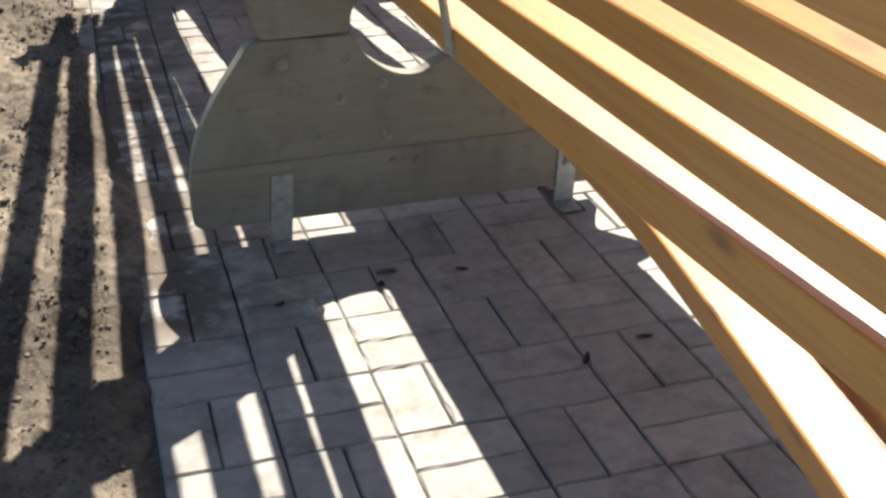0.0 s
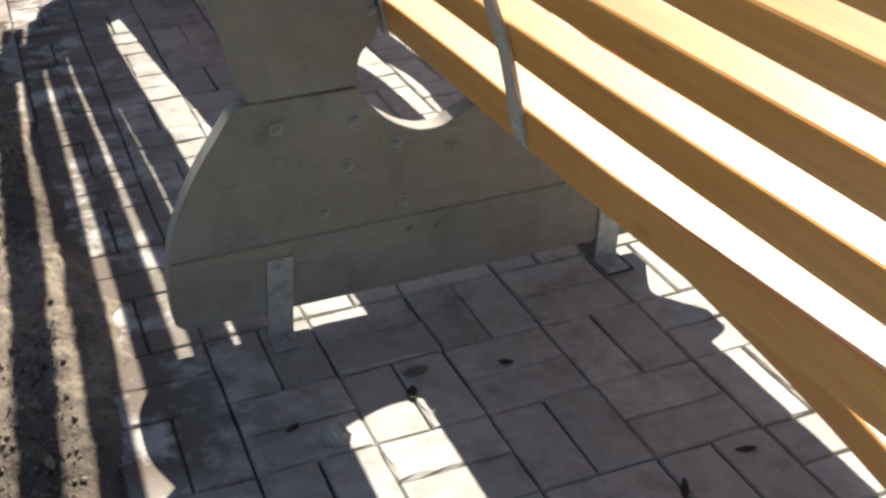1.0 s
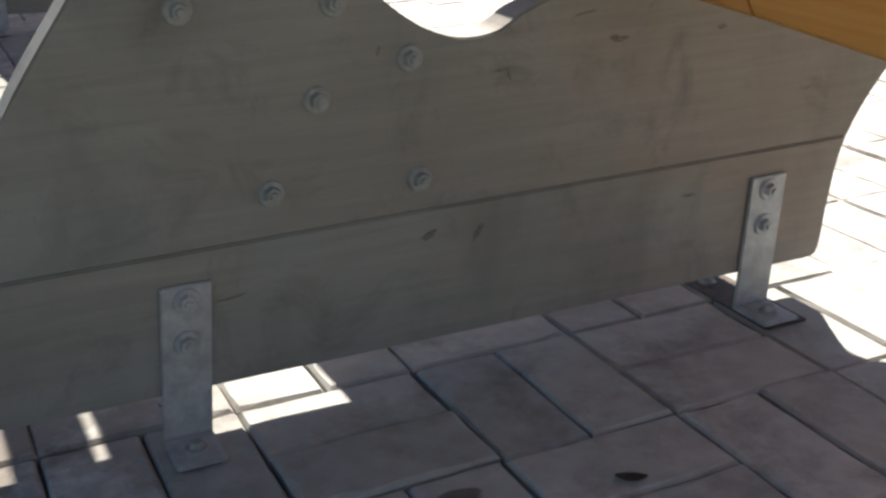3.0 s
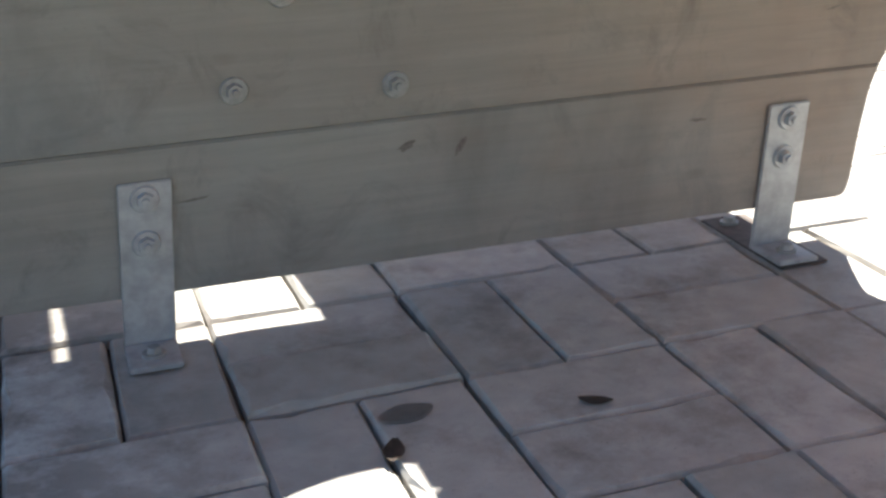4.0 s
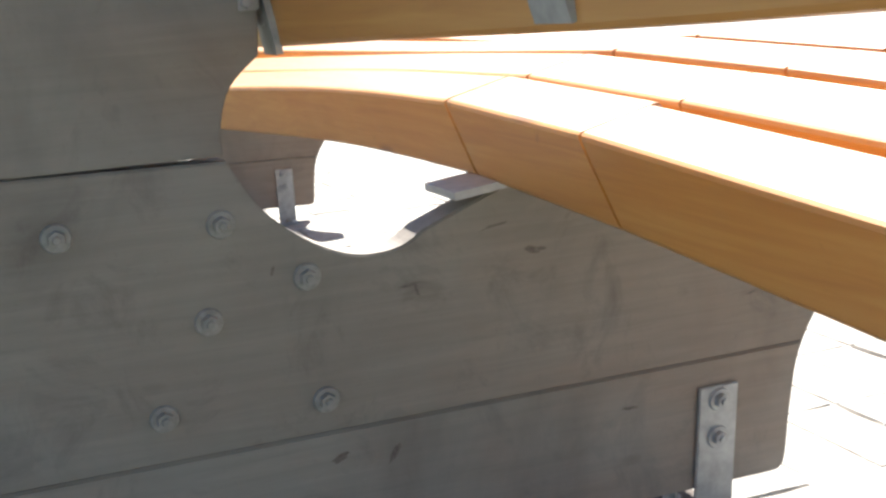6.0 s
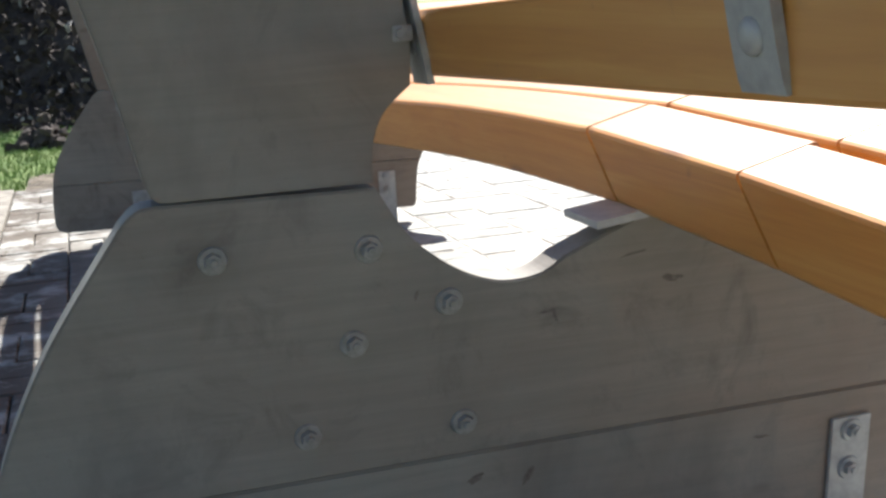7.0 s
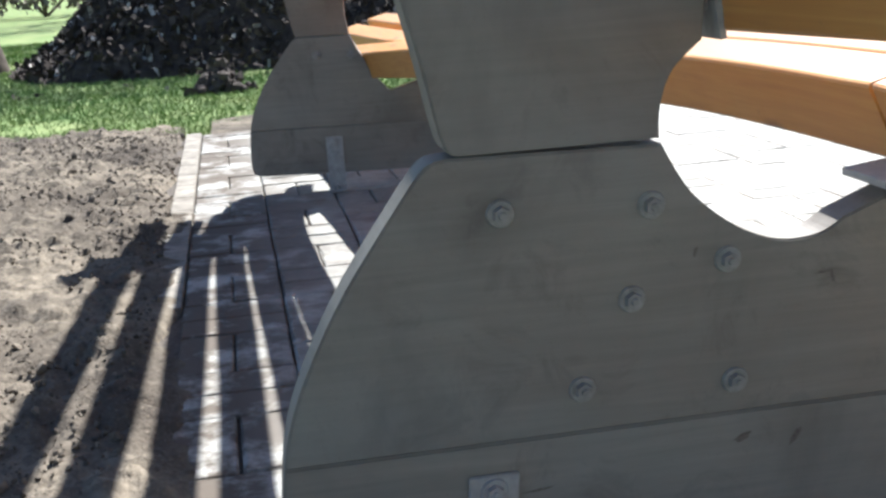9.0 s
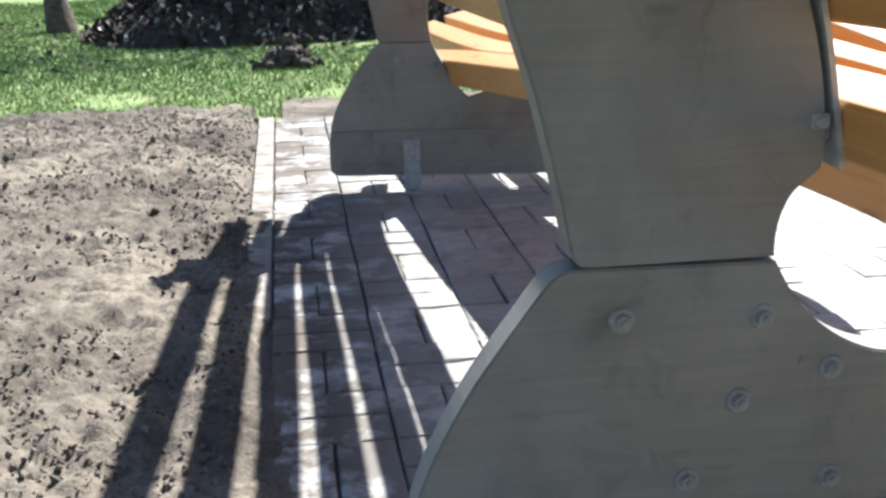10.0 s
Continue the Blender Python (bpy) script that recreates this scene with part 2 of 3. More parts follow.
def rounded(w, h, r):
    """Corners of a rounded rectangle of w by h, its lower left corner at 0, 0."""
    out = []
    for cx, cy, a0 in ((w - r, r, -90), (w - r, h - r, 0), (r, h - r, 90), (r, r, 180)):
        for k in range(3):
            a = radians(a0 + 45 * k)
            out.append((cx + r * math.cos(a), cy + r * math.sin(a)))
    return out


def swept(profile, stations, cut=0.0):
    """A bar of that section along stations (x, y, z, tilt): the section's 0, 0 rides on x, z, turned by tilt degrees."""
    bm = bmesh.new()
    rings = []
    top = max(v for _, v in profile)
    for x, y, z, a in stations:
        c, s = math.cos(radians(a)), math.sin(radians(a))
        rings.append([bm.verts.new((x + u * c - v * s, y + (v - top) * cut, z + u * s + v * c)) for u, v in profile])
    n = len(profile)
    for p, q in zip(rings, rings[1:]):
        for i in range(n):
            bm.faces.new((p[i], p[(i + 1) % n], q[(i + 1) % n], q[i]))
    bm.faces.new(rings[0])
    bm.faces.new(rings[-1][::-1])
    return bm


# ---- the bench ----
LEAN = -0.07           # how far the ribs lean, per metre of height
THICK = 0.045
bench = tagged(empty("bench"), "long curved bench with honey-stained pine slats on grey ribs", "bench")

KNOTS = [(0.182, 0.338, 0.02, 0.003, 8), (0.19, 0.332, 0.003, 0.018, 20), (0.316, 0.355, 0.02, 0.008, -5), (0.274, 0.385, 0.032, 0.0025, 10), (0.577, 0.271, 0.016, 0.0025, 12), (0.103, 0.174, 0.018, 0.006, 25),
         (0.159, 0.169, 0.006, 0.022, -30), (0.051, 0.371, 0.004, 0.011, -15), (-0.105, 0.147, 0.028, 0.0025, 6), (0.446, 0.354, 0.013, 0.006, 0), (0.424, 0.164, 0.018, 0.004, 0)]
# outlines in x, z: foot round its left side, under and up the front, along the seat, then the notch
FOOT_LEFT = spline([(-0.18, 0.481), (-0.2, 0.474), (-0.229, 0.437), (-0.287, 0.352), (-0.332, 0.257), (-0.348, 0.178), (-0.352, 0.09), (-0.345, 0.066), (-0.325, 0.056)])
FOOT_RIGHT = spline([(0.61, 0.05), (0.626, 0.06), (0.632, 0.128), (0.643, 0.194), (0.677, 0.258), (0.735, 0.325), (0.79, 0.38), (0.8, 0.42), (0.77, 0.448)])
SEAT_TOP = spline([(0.77, 0.448), (0.68, 0.468), (0.58, 0.476), (0.48, 0.468), (0.38, 0.45), (0.284, 0.423), (0.2, 0.391)])
NOTCH = spline([(0.2, 0.391), (0.178, 0.378), (0.15, 0.374), (0.12, 0.379), (0.083, 0.398), (0.045, 0.432), (0.018, 0.477)])
NECK = (spline([(0.016, 0.481), (0.017, 0.51), (0.028, 0.541), (0.055, 0.566)]) + spline([(0.057, 0.6), (0.048, 0.66), (0.028, 0.73), (-0.014, 0.845), (-0.075, 0.96), (-0.15, 1.06), (-0.22, 1.135)], 3)
        + spline([(-0.262, 1.15), (-0.285, 1.12), (-0.285, 1.05), (-0.272, 0.9), (-0.25, 0.75), (-0.219, 0.648), (-0.198, 0.565), (-0.184, 0.5), (-0.176, 0.484), (-0.165, 0.481)], 3))
# the far rib is lower and more upright, with its seat set further back
FAR_LEFT = [(x + 0.022, z * 0.925) for x, z in FOOT_LEFT]
FAR_RIGHT = [(x + 0.07, z * 0.925) for x, z in FOOT_RIGHT]
FAR_TOP = spline([(0.84, 0.414), (0.64, 0.436), (0.42, 0.4), (0.26, 0.34), (0.16, 0.302), (0.085, 0.278)]) + spline([(0.05, 0.318), (0.01, 0.39), (-0.018, 0.444)])
FAR_NECK = (spline([(-0.018, 0.446), (-0.026, 0.5), (-0.022, 0.555), (0.008, 0.58)], 4) + spline([(0.012, 0.62), (0.0, 0.75), (-0.022, 0.87), (-0.05, 1.0), (-0.09, 1.12)], 3)
            + spline([(-0.16, 1.165), (-0.235, 1.15), (-0.262, 1.06), (-0.25, 0.9), (-0.225, 0.72), (-0.192, 0.56), (-0.172, 0.455), (-0.16, 0.446)], 3))


def nut(bm, x, z, y=0.0):
    disc(bm, (x, y, z), 0.0135, 0.003, 24, "y", 0.0012)
    disc(bm, (x, y - 0.003, z), 0.0085, 0.007, 6, "y", 0.001)
    disc(bm, (x, y - 0.010, z), 0.0042, 0.003, 10, "y", 0.001)


def build_rib(foot, neck, scale, is_near):
    """One rib: lower board, foot board and neck board, bolted together, on four steel angle brackets."""
    rib = part("rib", board(clip(foot, 0.2030 * scale, True), THICK), M_GREY, bench, "grey-stained wooden rib with a round notch" if is_near else "")
    part("lower_board", board(clip(foot, 0.2022 * scale, False), THICK), M_GREY, rib)
    part("neck_board", board([(x, z + 0.0012) for x, z in neck], THICK), M_GREY, rib)
    spots = ((-0.133, 0.427), (0.008, 0.421), (0.083, 0.361), (-0.011, 0.332), (-0.06, 0.247), (0.093, 0.237))
    for x, z in spots if is_near else spots[:2]:
        bm = bmesh.new()
        nut(bm, x if is_near else x * 0.7 - 0.02, z * scale)
        part("bolt", bm, M_BOLT, rib)
    for x, skew in ((-0.149, 0.07), (0.533, 0.035)) if is_near else ((-0.085, 0.0), (0.615, 0.0)):
        slant = Matrix(((1, 0, skew, -skew * 0.17), (0, 1, 0, 0), (0, 0, 1, 0), (0, 0, 0, 1)))
        if is_near and x > 0:
            bm = box(bmesh.new(), (x - 0.03, -0.064, 0.0), (x + 0.03, THICK + 0.06, 0.003), 0.0008)
            part("base_plate", bm, M_RUST, rib, "dark rusty base plate under the bracket")
        bm = bmesh.new()
        box(bm, (x - 0.0245, -0.0052, 0.003), (x + 0.0245, -0.0004, 0.171 * scale), 0.0012)
        box(bm, (x - 0.0245, -0.062, 0.003), (x + 0.0245, -0.0052, 0.0085), 0.0012)
        bm.transform(slant)
        part("angle_bracket", bm, M_STEEL, rib, "galvanised steel angle bracket")
        for z in (0.155 * scale, 0.111 * scale):
            bm = bmesh.new()
            nut(bm, x, z, -0.0052)
            bm.transform(slant)
            part("bracket_bolt", bm, M_STEEL, rib)
        for y, z in ((-0.036, 0.0085), (THICK + 0.036, 0.003)):
            bm = bmesh.new()
            disc(bm, (x, y, z), 0.011, 0.003, 20, "z")
            disc(bm, (x, y, z + 0.003), 0.0075, 0.006, 6, "z", 0.001)
            bm.transform(slant)
            part("ground_bolt", bm, M_BOLT, rib)
    if is_near:
        # knots and short cracks in the boards
        for k, (kx, kz, w, h, turn) in enumerate(KNOTS):
            g = random.Random(k)
            bm = bmesh.new()
            ring = []
            for i in range(12):
                r = 1 + g.uniform(-0.35, 0.35)
                u, v = math.cos(i * 0.5236) * w / 2 * r, math.sin(i * 0.5236) * h / 2 * r
                c, q = math.cos(radians(turn)), math.sin(radians(turn))
                ring.append(bm.verts.new((kx + u * c - v * q, -0.0004, kz + u * q + v * c)))
            face = bm.faces.new(ring)
            ext = bmesh.ops.extrude_face_region(bm, geom=[face])
            bmesh.ops.translate(bm, verts=[e for e in ext["geom"] if isinstance(e, bmesh.types.BMVert)], vec=(0, 0.002, 0))
            part("knot", bm, M_KNOT, rib, "dark knot or crack in the grey board")
        # the lug that ties the back strap to the neck, and the thin spacer under the first seat slat
        bm = bmesh.new()
        box(bm, (0.04, -0.004, 0.606), (0.058, -0.0004, 0.62), 0.001)
        disc(bm, (0.047, -0.004, 0.613), 0.006, 0.005, 6, "y", 0.001)
        part("lug", bm, M_STEEL, rib)
        bm = swept(rounded(0.054, 0.008, 0.001), [(0.222, y, 0.4195, 7) for y in (-0.03, THICK + 0.005)])
        part("spacer", bm, M_PLATE, rib, "thin weathered spacer plate")
    return rib


def sheared(ob, m):
    """Bakes a pose and the ribs' lean into the mesh data of a rib and its parts."""
    shear = Matrix(((1, 0, 0, 0), (0, 1, LEAN, 0), (0, 0, 1, 0), (0, 0, 0, 1)))
    for o in (ob, *ob.children_recursive):
        o.data.transform(m @ shear)
        o.matrix_basis = Matrix()


near_rib = build_rib(FOOT_LEFT + FOOT_RIGHT + SEAT_TOP[1:] + NOTCH[1:], NECK, 1.0, True)
sheared(near_rib, Matrix())
far_rib = build_rib(FAR_LEFT + FAR_RIGHT + FAR_TOP, FAR_NECK, 0.925, False)
sheared(far_rib, FAR_POSE)


def climb(x, z, pitch, leans):
    """Rear middles of the back slats, from the lowest up, as they lean back more and more."""
    out = [(x, z, leans[0])]
    for a, b in zip(leans, leans[1:]):
        x, z = x - pitch * math.sin(radians((a + b) / 2)), z + pitch * math.cos(radians((a + b) / 2))
        out.append((x, z, b))
    return out


def fan(x, z, pitch, lean, more):
    """Six back slats, each leaning back more than the one below."""
    return climb(x, z, pitch, [lean + more * k for k in range(6)])


BACK = fan(0.071, 0.601, 0.131, 7.15, 9.85)
BACK_STRAP = fan(0.0675, 0.6165, 0.1225, 5.3, 9.6)
BACK_NEAR = [(-2.6, fan(0.1, 0.684, 0.074, 10.6, 7.6)), (-1.75, fan(0.058, 0.672, 0.095, 6.5, 7.8)), (-0.9, fan(0.065, 0.625, 0.117, 5.0, 8.9)), (-0.3, fan(0.07, 0.609, 0.128, 5.6, 10.3))]
BACK_FAR = climb(0.0, 0.594, 0.125, (3, 4, 6, 10, 15, 20))


def at_far(x, z, y=0.0):
    return FAR_POSE @ Vector((x, y + LEAN * z, z))


CUT = 0.42              # how far the seat slats' end cuts slant, per metre of height


def bar(name, profile, stations, cut=0.0):
    """A slat along stations (place, tilt) that are joined smoothly, its ends cut on the slant."""
    pts = spline([(p[0], p[1], p[2], a) for p, a in stations], 8)
    return part(name, swept(profile, pts, cut), M_PINE, bench)


for k, ((x, z, a), (fx, fz, fa)) in enumerate(zip(BACK, BACK_FAR)):
    section = [(v, u - 0.03) for u, v in rounded(0.06, (0.06, 0.046)[k] if k < 2 else 0.04, 0.004)]
    near = [((row[k][0], y, row[k][1]), row[k][2]) for y, row in BACK_NEAR]
    bar("back_slat", section, near + [((x, 0.02, z), a)])
    bar("back_slat", section, [((x, 0.0225, z), a), ((x * 0.45 + fx * 0.55, 1.3, z * 0.45 + fz * 0.55), a * 0.45 + fa * 0.55), (at_far(fx, fz), fa), (at_far(fx - 0.012, fz, 0.3), fa), (at_far(fx - 0.03, fz, 0.6), fa)])

# seat slats: rear lower edge and tilt at the near rib, and at the far rib
SEAT = [(0.266, 0.432, 14), (0.352, 0.457, 13), (0.444, 0.474, 6), (0.537, 0.482, 0), (0.62, 0.479, -5), (0.699, 0.466, -12)]
for k, (x, z, a) in enumerate(SEAT):
    seat_section = rounded(0.077, 0.077 if k == 0 else 0.068, 0.005)
    # towards the near end the slats crowd together and rise like stairs
    near_section = rounded(0.07, 0.077, 0.005) if k == 0 else seat_section
    dx, dz = (0, 0) if k == 0 else (-0.014, 0.03)
    near = [((x - 0.25 + dx, -2.6, z - 0.08 + dz), a), ((x - 0.15 + dx, -1.95, z - 0.07 + dz), a), ((x - 0.09 + dx, -1.58, z - 0.062 + dz), a), ((x - 0.024 + dx * 0.8, -1.02, z - 0.047 + dz * 0.6), a),
            ((x - 0.01 + dx * 0.4, -0.68, z - 0.033 + dz * 0.2), a), ((x - 0.004, -0.2735, z - 0.01), a)]
    bar("seat_slat", near_section, near, CUT)
    bar("seat_slat", seat_section, [((x - 0.004, -0.2695, z - 0.01), a), ((x, 0.017, z), a)], CUT)
    # towards the far rib the seat drops, swings to the rear and fans out
    o = Vector(((0, 0.1, 0.205, 0.32, 0.47, 0.65)[k], 0, 0.034 * min(k, 4)))
    rest = [(Vector(p) + o, 20 - 3 * k) for p in ((0.158, 1.46, 0.391), (0.117, 1.77, 0.366), (0.035, 2.41, 0.316), (-0.045, 2.62 if k == 0 else 3.35, 0.3))]
    bar("seat_slat", seat_section, [((x, 0.023, z), a), ((x - 0.012, 0.55, z - 0.008), a)] + rest, CUT)


def strap(y, width, row, low, lean=LEAN):
    """A flat steel bar bent along the rear of the back slats."""
    pts = spline([(row[0][0] + 0.006, low)] + [(x, z) for x, z, _ in row] + [(row[-1][0] - 0.02, row[-1][1] + 0.02)], 4)
    bm = bmesh.new()
    loops = []
    for i, (px, pz) in enumerate(pts):
        a, b = pts[max(i - 1, 0)], pts[min(i + 1, len(pts) - 1)]
        n = Vector((-(b[1] - a[1]), b[0] - a[0])).normalized()
        loops.append([bm.verts.new((px + n.x * d, y + w + lean * pz, pz + n.y * d)) for d, w in ((0.0005, 0), (0.0005, width), (0.0065, width), (0.0065, 0))])
    for p, q in zip(loops, loops[1:]):
        for i in range(4):
            bm.faces.new((p[i], p[(i + 1) % 4], q[(i + 1) % 4], q[i]))
    bm.faces.new(loops[0])
    bm.faces.new(loops[-1][::-1])
    ob = part("back_strap", bm, M_STEEL, bench, "curved galvanised flat bar")
    for px, pz, tilt in row:
        bm = bmesh.new()
        m = Matrix.Translation((px - 0.0065, y + width / 2 + lean * pz, pz)) @ Matrix.Rotation(radians(-90 - tilt), 4, "Y")
        bmesh.ops.create_uvsphere(bm, u_segments=14, v_segments=8, radius=0.0095, matrix=m @ Matrix.Diagonal((1, 1, 0.45, 1)))
        part("strap_bolt", bm, M_STEEL, ob, "", True)
    return ob


strap(-0.004, 0.05, BACK, 0.567)
strap(-0.617, 0.038, BACK_STRAP, 0.592, 0.0)


# ---- the ground ----
ground = raw("ground", [(-400, -400, -0.06), (400, -400, -0.06), (400, 400, -0.06), (-400, 400, -0.06)], [(0, 1, 2, 3)], M_LAWN)
tagged(ground, "green lawn reaching to the distance", "ground", kind="structure")


def sheet(x0, x1, y0, y1, step, height):
    nx, ny = int((x1 - x0) / step) + 1, int((y1 - y0) / step) + 1
    verts = [(x0 + i * step, y0 + j * step, height(x0 + i * step, y0 + j * step)) for j in range(ny) for i in range(nx)]
    faces = [(j * nx + i, j * nx + i + 1, (j + 1) * nx + i + 1, (j + 1) * nx + i) for j in range(ny - 1) for i in range(nx - 1)]
    return verts, faces


KERB_SHOWS = 2.25


def soil_height(x, y):
    v = Vector((x, y, 0))
    lumps = 0.016 * noise.noise(v * 6) + 0.034 * abs(noise.noise(v * 15)) + (0.02 * abs(noise.noise(v * 37)) + 0.011 * noise.noise(v * 62)) * (0.55 + 0.9 * abs(noise.noise(v * 2.4)))
    lip = -0.5 + 0.07 * max(0.0, 1 - ((y - 0.3) / 0.8) ** 2) + 0.05 * noise.noise(v * 5) + 0.03 * noise.noise(v * 14)
    if y > KERB_SHOWS:
        lip = -0.57 + 0.035 * noise.noise(v * 5)
    edge = min(1.0, max(0.0, (lip - x) / 0.1))
    far_edge = min(1.0, max(0.0, (4.25 + 0.25 * noise.noise(v * 1.3) - y) / 0.3))
    spill = 0.02 * max(0.0, 1 - abs(y + 0.1) / 1.1) * (0.5 + noise.noise(v * 4))
    return -0.02 + min(edge * 5, 1) * 0.019 + edge * (0.008 + lumps + spill) - 0.06 * (1 - far_edge)


vs, fs = sheet(-4.2, -0.27, -3.0, 4.6, 0.0125, soil_height)
soil = raw("bare_earth", vs, fs, M_SOIL)
for p in soil.data.polygons:
    p.use_smooth = True
tagged(soil, "dry bare crumbly earth beside the paving", "soil", kind="structure")
vs, fs = sheet(-0.47, 6.0, 3.92, 4.7, 0.03, lambda x, y: -0.03 + 0.02 * noise.noise(Vector((x, y, 3)) * 9) - 0.05 * max(0, y - 4.3 - 0.2 * noise.noise(Vector((x, 0, 1)) * 2)))
strip = raw("earth_strip", vs, fs, M_SOIL)
tagged(strip, "strip of bare earth along the end of the paving", "soil", kind="structure")

rng = random.Random(4)


def lump(bm, c, r, squash=0.7):
    m = Matrix.Translation(c) @ Euler((rng.random() * 6, rng.random() * 6, rng.random() * 6)).to_matrix().to_4x4() @ Matrix.Diagonal((1, rng.uniform(0.6, 1.0), squash, 1))
    k = bmesh.ops.create_icosphere(bm, subdivisions=1, radius=r, matrix=m)
    for v in k["verts"]:
        v.co += Vector((rng.uniform(-1, 1), rng.uniform(-1, 1), rng.uniform(-1, 1))) * r * 0.25


def crumbs(count, big):
    """Loose crumbs of earth, joined."""
    base = []
    bm = bmesh.new()
    lump(bm, (0, 0, 0), 1)
    bm.verts.ensure_lookup_table()
    base = [v.co.copy() for v in bm.verts]
    tri = [tuple(v.index for v in f.verts) for f in bm.faces]
    bm.free()
    vs, fs = [], []
    for _ in range(count):
        x, y = -0.55 - abs(rng.gauss(0, 0.8)), rng.uniform(-2.0, 4.0)
        cluster = noise.noise(Vector((x, y, 7)) * 3.5) + 0.6 * noise.noise(Vector((x, y, 2)) * 9)
        if cluster < rng.uniform(-0.45, 0.35):
            continue
        r = big * rng.random() ** 2.4 + 0.002
        e = Euler((rng.random() * 6, rng.random() * 6, rng.random() * 6)).to_matrix()
        o = Vector((x, y, soil_height(x, y) + r * 0.3))
        n = len(vs)
        vs += [o + e @ (b * r) for b in base]
        fs += [tuple(i + n for i in t) for t in tri]
    return vs, fs


vs, fs = crumbs(26000, 0.0055)
tagged(raw("earth_crumbs", vs, fs, M_CRUMB), "loose crumbs of dry earth on the bare ground", "soil", kind="stuff")
vs, fs = crumbs(1700, 0.014)
tagged(raw("earth_clods", vs, fs, M_CRUMB), "small clods of dark earth on the bare ground", "soil", kind="stuff")
clod = bmesh.new()
for _ in range(90):
    u, w = rng.gauss(0, 0.1), rng.gauss(0, 0.06)
    lump(clod, (-0.42 + u, 6.1 + w, -0.05 + max(0.02, 0.2 - abs(u) * 1.1 - abs(w)) * rng.random()), rng.uniform(0.018, 0.05), 0.8)
tagged(part("earth_clod", clod, M_MULCH), "dark heap of dug earth on the lawn", "soil", kind="stuff")


# ---- lawn blades ----
def blades(count, x0, x1, y0, y1, hgt):
    vs, fs = [], []
    for _ in range(count):
        x, y = rng.uniform(x0, x1), y0 + (y1 - y0) * rng.random() ** 1.5
        if y < 4.25 + 0.35 * noise.noise(Vector((x * 1.3, y * 1.3, 0))):
            continue
        if noise.noise(Vector((x * 0.9, y * 0.9, 5))) < -0.32 and rng.random() < 0.75:
            continue
        h, a, w = hgt * rng.uniform(0.5, 1.2), rng.random() * 6.28, 0.0028 + 0.0007 * (y - 4)
        dx, dy = math.cos(a) * w, math.sin(a) * w
        tx, ty = rng.gauss(0, 0.5) * h, rng.gauss(0, 0.5) * h
        n = len(vs)
        vs += [(x - dx, y - dy, -0.06), (x + dx, y + dy, -0.06), (x + tx, y + ty, -0.06 + h)]
        fs.append((n, n + 1, n + 2))
    return vs, fs


vs, fs = blades(230000, -5.5, 3.0, 3.9, 13.0, 0.024)
tagged(raw("lawn_grass", vs, fs, M_GRASS), "short sunlit lawn grass", "grass", kind="stuff")


# ---- mulch heap, trees ----
def heap_height(x, y):
    u, v = ((x - 0.1) * 0.82 + (y - 9.0) * 0.57) / 2.3, ((y - 9.0) * 0.82 - (x - 0.1) * 0.57) / 1.4
    d = math.hypot(u, v)
    return max(0.0, 1 - d) * 1.75 + (0.1 * noise.noise(Vector((x, y, 0)) * 2.2) + 0.05 * noise.noise(Vector((x, y, 0)) * 8.0) if d < 0.97 else 0)


vs, fs = sheet(-3.2, 2.8, 6.2, 11.8, 0.06, lambda x, y: -0.1 + heap_height(x, y))
heap = raw("compost_mound", vs, fs, M_MULCH)
tagged(heap, "heap of dark bark mulch on the lawn", "mulch")
for nm, mat, count in (("mulch_chips", M_MULCH, 16000), ("pale_chips", M_CHIP, 2600)):
    vs, fs = [], []
    for _ in range(count):
        x, y = rng.uniform(-3.0, 2.4), rng.uniform(6.3, 10.2)
        h = heap_height(x, y)
        if h < 0.03 and rng.random() < 0.97:
            continue
        s = rng.uniform(0.015, 0.05) * (0.8 if mat is M_CHIP else 1)
        e = Euler((rng.gauss(0, 0.8), rng.gauss(0, 0.8), rng.random() * 6.3)).to_matrix()
        o = Vector((x, y, h - 0.06))
        n = len(vs)
        vs += [o + e @ Vector(c) for c in ((-s, -s * 0.5, 0), (s, -s * 0.4, 0), (s * 0.8, s * 0.5, 0.01), (-s * 0.9, s * 0.4, 0.012))]
        fs += [(n, n + 1, n + 2), (n, n + 2, n + 3)]
    tagged(raw(nm, vs, fs, mat), "loose bark chips covering the mulch heap", "mulch", kind="stuff")


